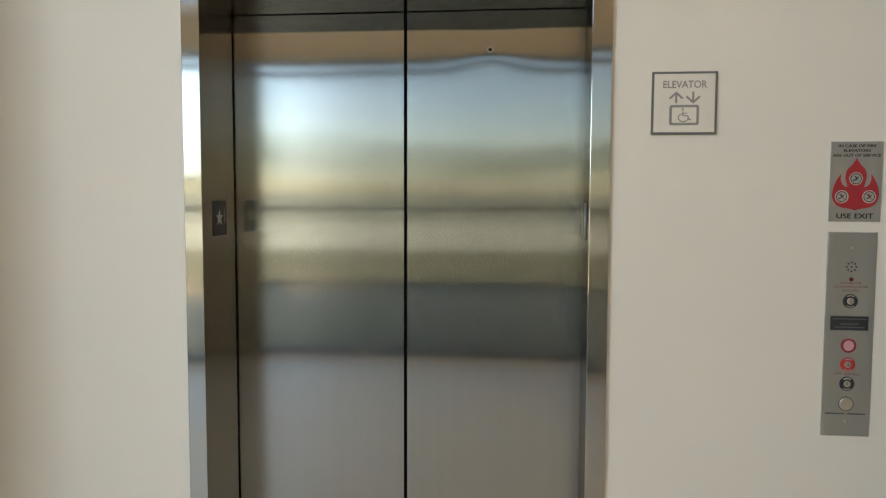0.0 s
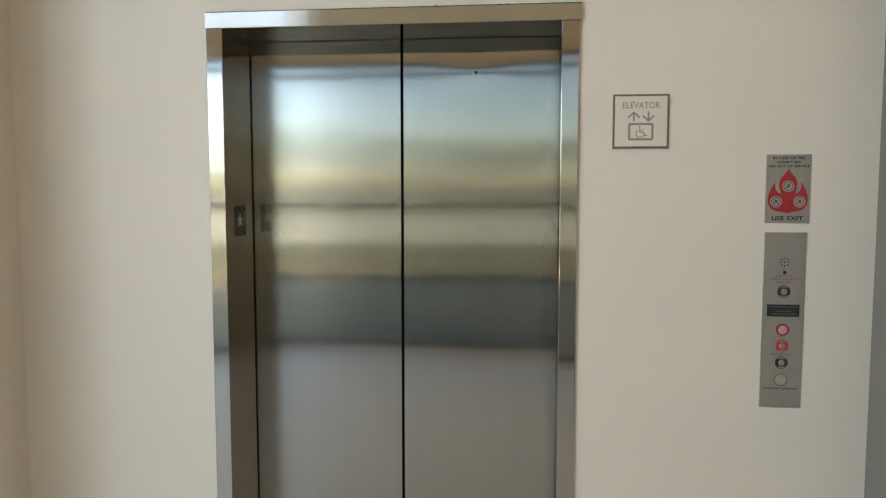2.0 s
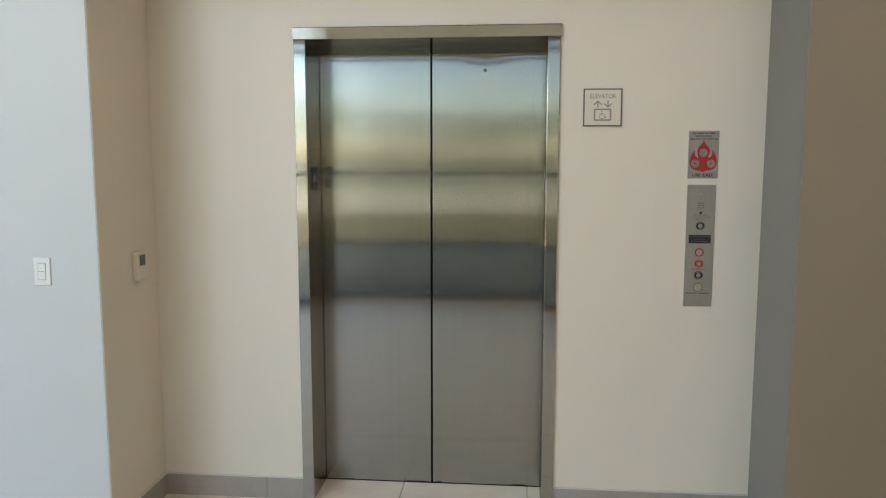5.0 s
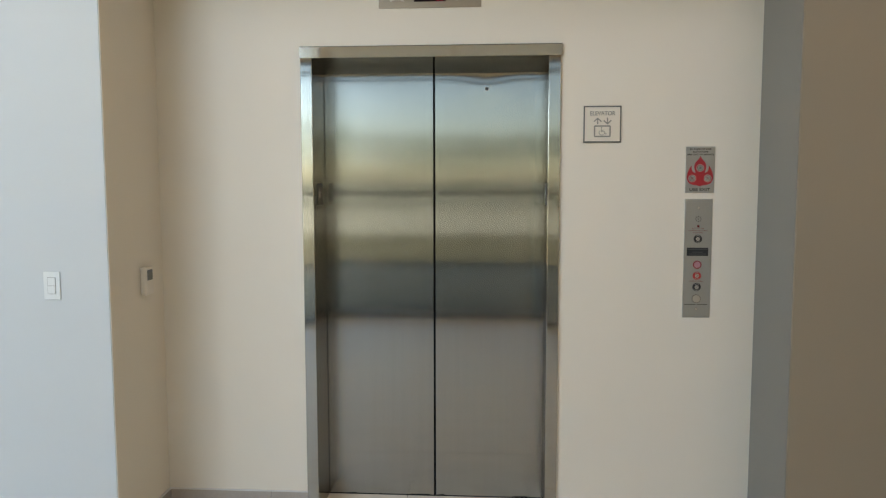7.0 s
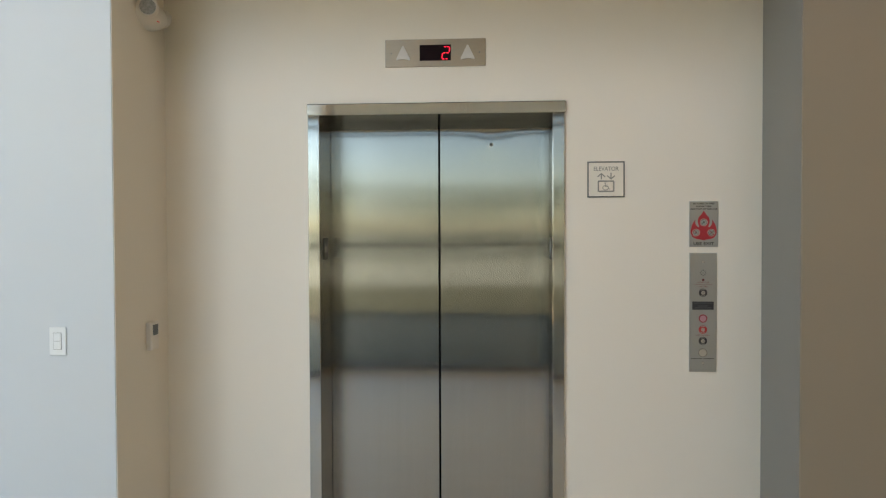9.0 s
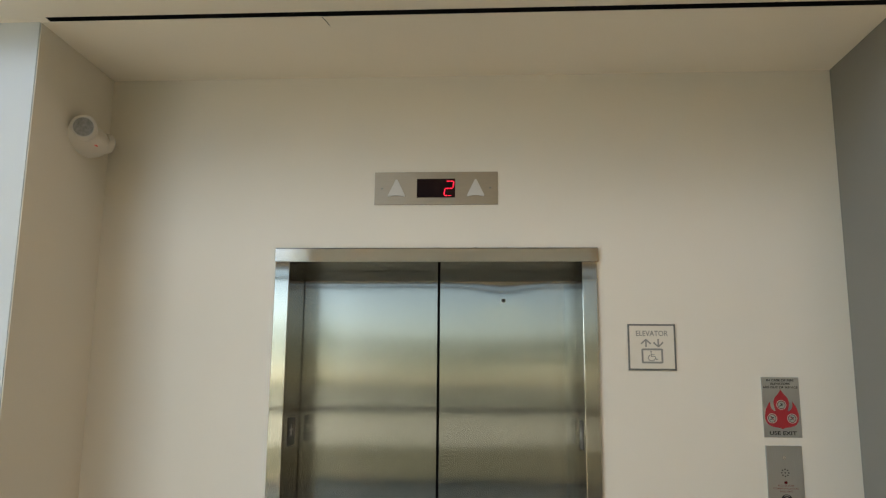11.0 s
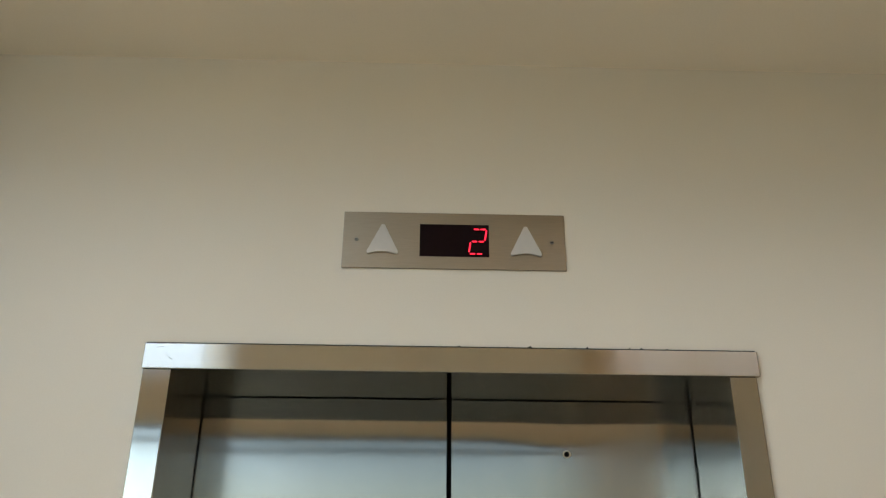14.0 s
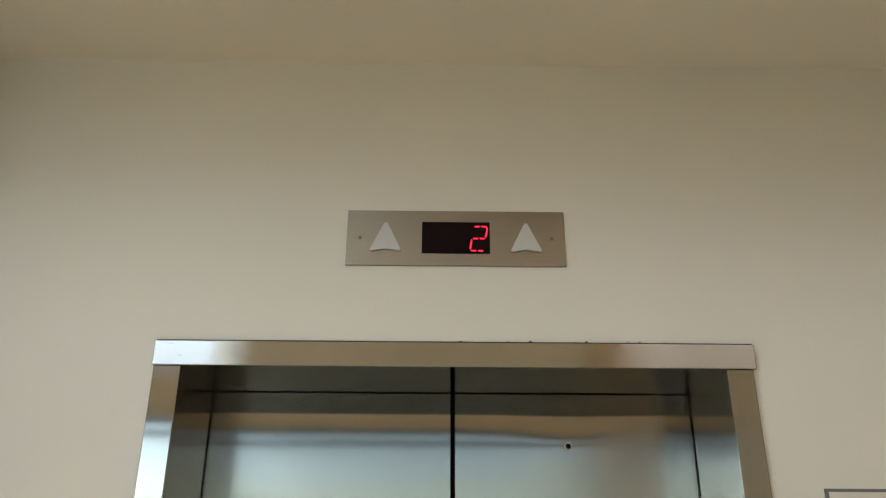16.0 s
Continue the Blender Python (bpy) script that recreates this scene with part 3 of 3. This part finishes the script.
def frame_ring(w, h, r, t, depth, y, cx, cz):
    own = bmesh.new()
    o, i = round_rect(w, h, r), round_rect(w - t, h - t, max(r - t, 0.001))
    vo = [own.verts.new((cx + px, y - depth, cz + pz)) for px, pz in o]
    vi = [own.verts.new((cx + px, y - depth, cz + pz)) for px, pz in i]
    bo = [own.verts.new((cx + px, y, cz + pz)) for px, pz in o]
    bi = [own.verts.new((cx + px, y, cz + pz)) for px, pz in i]
    n = len(o)
    for k in range(n):
        q = (k + 1) % n
        own.faces.new((vo[k], vo[q], vi[q], vi[k]))
        own.faces.new((vo[k], bo[k], bo[q], vo[q]))
        own.faces.new((vi[k], vi[q], bi[q], bi[k]))
    return own


part("symbol_frame", frame_ring(0.0375, 0.0262, 0.006, 0.0065, 0.0008, -0.0058, 0.0, -0.031), M_SIGNGREY, sg)
arc = [(-0.002 + 0.0125 * math.cos(radians(a)), -0.0375 + 0.0105 * math.sin(radians(a))) for a in range(115, 371, 15)]
bm = stroke(arc, 0.0028, 0.0008, -0.0058)
stroke([(-0.0035, -0.022), (-0.0035, -0.0325), (0.009, -0.0325), (0.0135, -0.0435), (0.018, -0.042)], 0.0028, 0.0008, -0.0058, bm)
stroke([(-0.0035, -0.0265), (0.007, -0.0265)], 0.0024, 0.0008, -0.0058, bm)
disc(0.0028, 0.0008, 14, -0.0038, -0.0165, -0.0058, bm=bm)
part("wheelchair_symbol", bm, M_SIGNGREY, sg)

# ---- fire notice ----
fs = thing("fire_notice", 1.2055, 0, 1.628, "silver notice with a red flame and dark lettering", "sign")
part("plate", box(-0.0635, 0.0635, -0.003, 0, -0.102, 0.102, 0.0006), M_PLATE, fs)
half = [(0.0, 0.060), (0.010, 0.044), (0.022, 0.030), (0.026, 0.014), (0.024, 0.000), (0.021, -0.013), (0.028, -0.011), (0.034, -0.004), (0.037, 0.006), (0.037, 0.020),
        (0.046, 0.006), (0.053, -0.010), (0.057, -0.030), (0.055, -0.046), (0.046, -0.060), (0.030, -0.067), (0.012, -0.070), (0.0, -0.074)]


def rounded(points, corners, n=4):
    """A smooth line through the points that keeps the named corners sharp."""
    out = []
    for i in range(len(points) - 1):
        p1, p2 = Vector(points[i]), Vector(points[i + 1])
        p0 = p1 if i in corners else Vector(points[i - 1])
        p3 = p2 if i + 1 in corners else Vector(points[i + 2])
        for k in range(n):
            t = k / n
            out.append(tuple(0.5 * (2 * p1 + (p2 - p0) * t + (2 * p0 - 5 * p1 + 4 * p2 - p3) * t * t + (3 * p1 - p0 - 3 * p2 + p3) * t ** 3)))
    return out + [points[-1]]


half = rounded(half, (0, 9, 17))
flame = half + [(-x, z) for x, z in reversed(half[1:-1])]
part("flame", slab(flame, 0.0004, -0.003), M_RED, fs, "red flame emblem")
for cx, cz in ((0.0, 0.0075), (-0.0335, -0.0385), (0.0335, -0.0385)):
    em = part("emblem", disc(0.0165, 0.0004, 28, cx, cz, -0.0034, r_in=0.0145), M_PALE, fs, "pale ring")
    part("emblem_face", disc(0.0132, 0.0005, 28, cx, cz, -0.0034), M_EMBLEM, em)
    part("emblem_rim", disc(0.0132, 0.0002, 28, cx, cz, -0.0039, r_in=0.0118), M_INK, em)
    part("emblem_mark", stroke([(cx - 0.007, cz - 0.005), (cx - 0.001, cz - 0.002), (cx + 0.005, cz + 0.004)], 0.0028, 0.0003, -0.0039, stroke([(cx - 0.002, cz + 0.006), (cx + 0.003, cz - 0.003)], 0.003, 0.0003, -0.0039)), M_INK, em)
    if cz < 0:
        part("emblem_bar", stroke([(cx - 0.009, cz + 0.009), (cx + 0.009, cz - 0.009)], 0.0018, 0.0004, -0.0042), M_RED, em)
for txt, zz, ww, hh in (("IN CASE OF FIRE", 0.0905, 0.092, 0.0098), ("ELEVATORS", 0.0785, 0.066, 0.0098), ("ARE OUT OF SERVICE", 0.0665, 0.118, 0.0098), ("USE EXIT", -0.0885, 0.090, 0.0175)):
    part("lettering", shifted(letters(txt, hh, ww, 0.0003, 0.022), 0, -0.0033, zz), M_INK, fs, "dark letters " + txt)

# ---- hall call station ----
cs = thing("call_station", 1.2035, 0, 1.2315, "tall satin steel lift call station with key switches and buttons", "control panel")
part("plate", box(-0.0605, 0.0605, -0.004, 0, -0.2675, 0.2675, 0.001), M_PLATE, cs)
Z0 = -1.2315
for z in (1.458, 1.004):
    screw = part("screw", disc(0.0055, 0.0012, 20, 0.0, z + Z0, -0.004, bevel=0.0005), M_SILVER, cs, "bright screw head")
    part("screw_rim", disc(0.0064, 0.0005, 20, 0.0, z + Z0, -0.004, r_in=0.0055), M_SCREW, screw)
    part("screw_slot", box(-0.0004, 0.0034, -0.0056, -0.0050, z + Z0 - 0.0007, z + Z0 + 0.0007), M_BLACK, screw)
for i in range(9):
    a = 2 * math.pi * i / 8
    q = (0.0115 * math.cos(a), 0.0115 * math.sin(a)) if i < 8 else (0, 0)
    part("speaker_hole", disc(0.0024, 0.0004, 10, q[0], 1.409 + q[1] + Z0, -0.004), M_BLACK, cs, "dark speaker hole")
part("lamp", disc(0.0055, 0.002, 16, 0.0005, 1.377 + Z0, -0.004, bevel=0.0015), shader("dark_red_lamp", (0.12, 0.012, 0.012), 0.25, vary=0.05, scale=90), cs, "small dark red warning lamp")
for txt, z, w in (("ELEVATOR", 1.3665, 0.052), ("COMMUNICATION", 1.3570, 0.084), ("FAILURE", 1.3475, 0.042)):
    part("lettering", shifted(letters(txt, 0.0082, w, 0.0003), 0, -0.0043, z + Z0), M_REDINK, cs, "faint red letters " + txt)


def key_switch(z, ringmat, label):
    k = part("key_switch", disc(0.0186, 0.0025, 32, 0, z + Z0, -0.004, bevel=0.0008), ringmat, cs, label)
    part("cylinder", disc(0.0086, 0.0045, 24, 0, z + Z0, -0.004, bevel=0.001), M_SILVER, k, "silver lock cylinder")
    part("keyhole", box(-0.001, 0.001, -0.0089, -0.0085, z + Z0 - 0.0028, z + Z0 + 0.0028), M_BLACK, k)
    part("cylinder_groove", disc(0.0060, 0.0002, 24, 0, z + Z0, -0.0085, r_in=0.0048), M_SCREW, k)
    for a0 in (55, 235):
        pts = [(0.0148 * math.cos(radians(a0 + d)), z + Z0 + 0.0148 * math.sin(radians(a0 + d))) for d in range(0, 71, 14)]
        part("legend", stroke(pts, 0.0024, 0.0002, -0.0065), M_STAR, k, "pale lettering band")


key_switch(1.320, M_BLACK, "black ringed key switch")
part("label_plate", box(-0.047, 0.047, -0.0052, -0.004, 1.2435 + Z0, 1.2805 + Z0, 0.0006), M_BLACK, cs, "black engraved label plate")
for z, w in ((1.2735, 0.086), (1.2605, 0.046), (1.2520, 0.074)):
    part("text_bar", box(-w / 2, w / 2, -0.0055, -0.005, z + Z0 - 0.0013, z + Z0 + 0.0013), M_BAR, cs)
bt = part("button", disc(0.0188, 0.003, 32, 0, 1.204 + Z0, -0.004, r_in=0.0140), M_BUTTONRED, cs, "red ringed call button")
part("button_lens", disc(0.0137, 0.0035, 32, 0, 1.204 + Z0, -0.004, bevel=0.001), M_LENS_PINK, bt, "pale pink button lens")
key_switch(1.154, shader("red_plastic", (0.44, 0.03, 0.026), 0.4, vary=0.05, scale=60), "red ringed key switch")
part("lettering", shifted(letters("FIRE RECALL", 0.0082, 0.062, 0.0003), 0, -0.0043, 1.1285 + Z0), M_REDINK, cs, "faint red letters FIRE RECALL")
key_switch(1.103, M_BLACK, "black ringed key switch")
bt = part("button", disc(0.0195, 0.0025, 32, 0, 1.050 + Z0, -0.004, r_in=0.0172), M_SCREW, cs, "round steel button rim")
part("button_cap", disc(0.017, 0.0035, 32, 0, 1.050 + Z0, -0.004, bevel=0.0015), M_SILVER, bt, "silver push button")
for x0, x1 in ((-0.051, -0.002), (0.003, 0.049)):
    part("text_bar", box(x0, x1, -0.0044, -0.004, 1.0235 + Z0 - 0.0018, 1.0235 + Z0 + 0.0018), M_BAR, cs)

# ---- wall fittings beside the recess ----
th = thing("thermostat", XL, -0.193, 1.139, "white wall thermostat with a grey screen", "thermostat", rz=90)
part("body", box(-0.040, 0.040, -0.028, 0, -0.063, 0.063, 0.008, 3), M_HOUSING, th)
part("screen", box(-0.026, 0.026, -0.0288, -0.027, 0.003, 0.050, 0.0006), M_LCD, th, "grey screen")

sw = thing("light_switch", -1.507, YL, 1.157, "white rocker light switch in a screwless plate", "light switch")
part("plate", box(-0.035, 0.035, -0.006, 0, -0.0575, 0.0575, 0.002), M_SWITCH, sw)
part("surround", frame_ring(0.0175, 0.0345, 0.001, 0.0014, 0.0008, -0.006, 0, 0), M_SIGNGREY, sw)
part("rocker", box(-0.016, 0.016, -0.009, -0.004, -0.033, 0.033, 0.0015), M_SWITCH, sw)
part("rocker_line", box(-0.013, 0.013, -0.0093, -0.0088, -0.0008, 0.0008), M_SIGNGREY, sw)


def pod(rx, ry, rz, cx, cy, cz, flat=0.0):
    """A rounded shell; flat: cut level of its back, along x."""
    own = bmesh.new()
    bmesh.ops.create_uvsphere(own, u_segments=32, v_segments=16, radius=1.0)
    for v in own.verts:
        v.co = Vector((cx + v.co.x * rx, cy + v.co.y * ry, cz + v.co.z * rz))
        if v.co.x < flat:
            v.co.x = flat
    return own


em = thing("emergency_light", XL, -0.178, 2.563, "off-white twin-head emergency light with round clear lenses", "emergency light")
part("body", pod(0.078, 0.112, 0.060, 0.0, 0.0, -0.006), M_HOUSING, em, smooth=True)
for dx, dy, dz, turn, tilt, size in ((0.036, -0.070, 0.012, 24, 6, 1.0), (0.036, 0.070, 0.004, 150, 0, 0.85)):
    hd = part("lamp_head", disc(0.045, 0.034, 36, bevel=0.010), M_HOUSING, em, smooth=True)
    part("bezel", disc(0.036, 0.0015, 36, 0, 0, -0.034, r_in=0.033), M_LANTERN, hd)
    part("lens", disc(0.033, 0.0012, 36, 0, 0, -0.034, bevel=0.001), M_LAMPGLASS, hd, "clear round lens")
    hd.matrix_local = pose(dx, dy, dz, tilt, 0, turn) @ Matrix.Scale(size, 4)
part("status_lamp", box(-0.006, 0.006, -0.002, 0.002, -0.002, 0.002, 0.0008), M_LEDSPOT, em, "small red status lamp").matrix_local = pose(0.067, -0.036, -0.040, 0, 20, 35)

# ---- floor and base tiles, piece by piece ----
tagged(part("floor", box(WEST - 0.2, EAST + 0.2, SOUTH - 0.2, 0.34, -0.2, -0.004), M_GROUT), "beige porcelain tiled floor", "floor", kind="structure")
floor = bpy.data.objects["floor"]
tile_mesh = None
TS = 0.61
ys = []
y1 = DY - 0.002
while y1 > SOUTH:
    ys.append(y1)
    y1 -= TS
for y1 in ys:
    x0 = -0.136 - 13 * TS
    while x0 < EAST:
        if tile_mesh is None:
            t0 = part("tile", box(0.0015, TS - 0.0015, -TS + 0.0015, -0.0015, -0.012, 0, 0.0012, 1), M_TILE, floor)
            tile_mesh = t0.data
        else:
            t0 = new("tile", tile_mesh)
            t0.parent = floor
        t0.location = (x0, y1, 0)
        x0 += TS

base = thing("baseboard", 0, 0, 0, "grey porcelain tile base with a pale top edge", "baseboard", kind="structure")
for x0, x1 in ((XL + 0.010, -0.764), (-0.762, -0.588), (0.595, 1.203), (1.205, XR)):
    part("tile", box(x0, x1, -0.010, 0, 0, 0.102, 0.001, 1), M_BASE, base)
    part("top_edge", box(x0, x1, -0.011, 0, 0.1022, 0.106), M_LIP, base, "pale top edge")
part("tile", box(XL, XL + 0.010, YL, 0, 0, 0.102, 0.001, 1), M_BASE, base)
part("top_edge", box(XL, XL + 0.011, YL, 0, 0.1022, 0.106), M_LIP, base, "pale top edge")
for k in range(6):
    xb = XL - 0.611 * k
    part("tile", box(xb - 0.609, xb, YL - 0.010, YL, 0, 0.102, 0.001, 1), M_BASE, base)
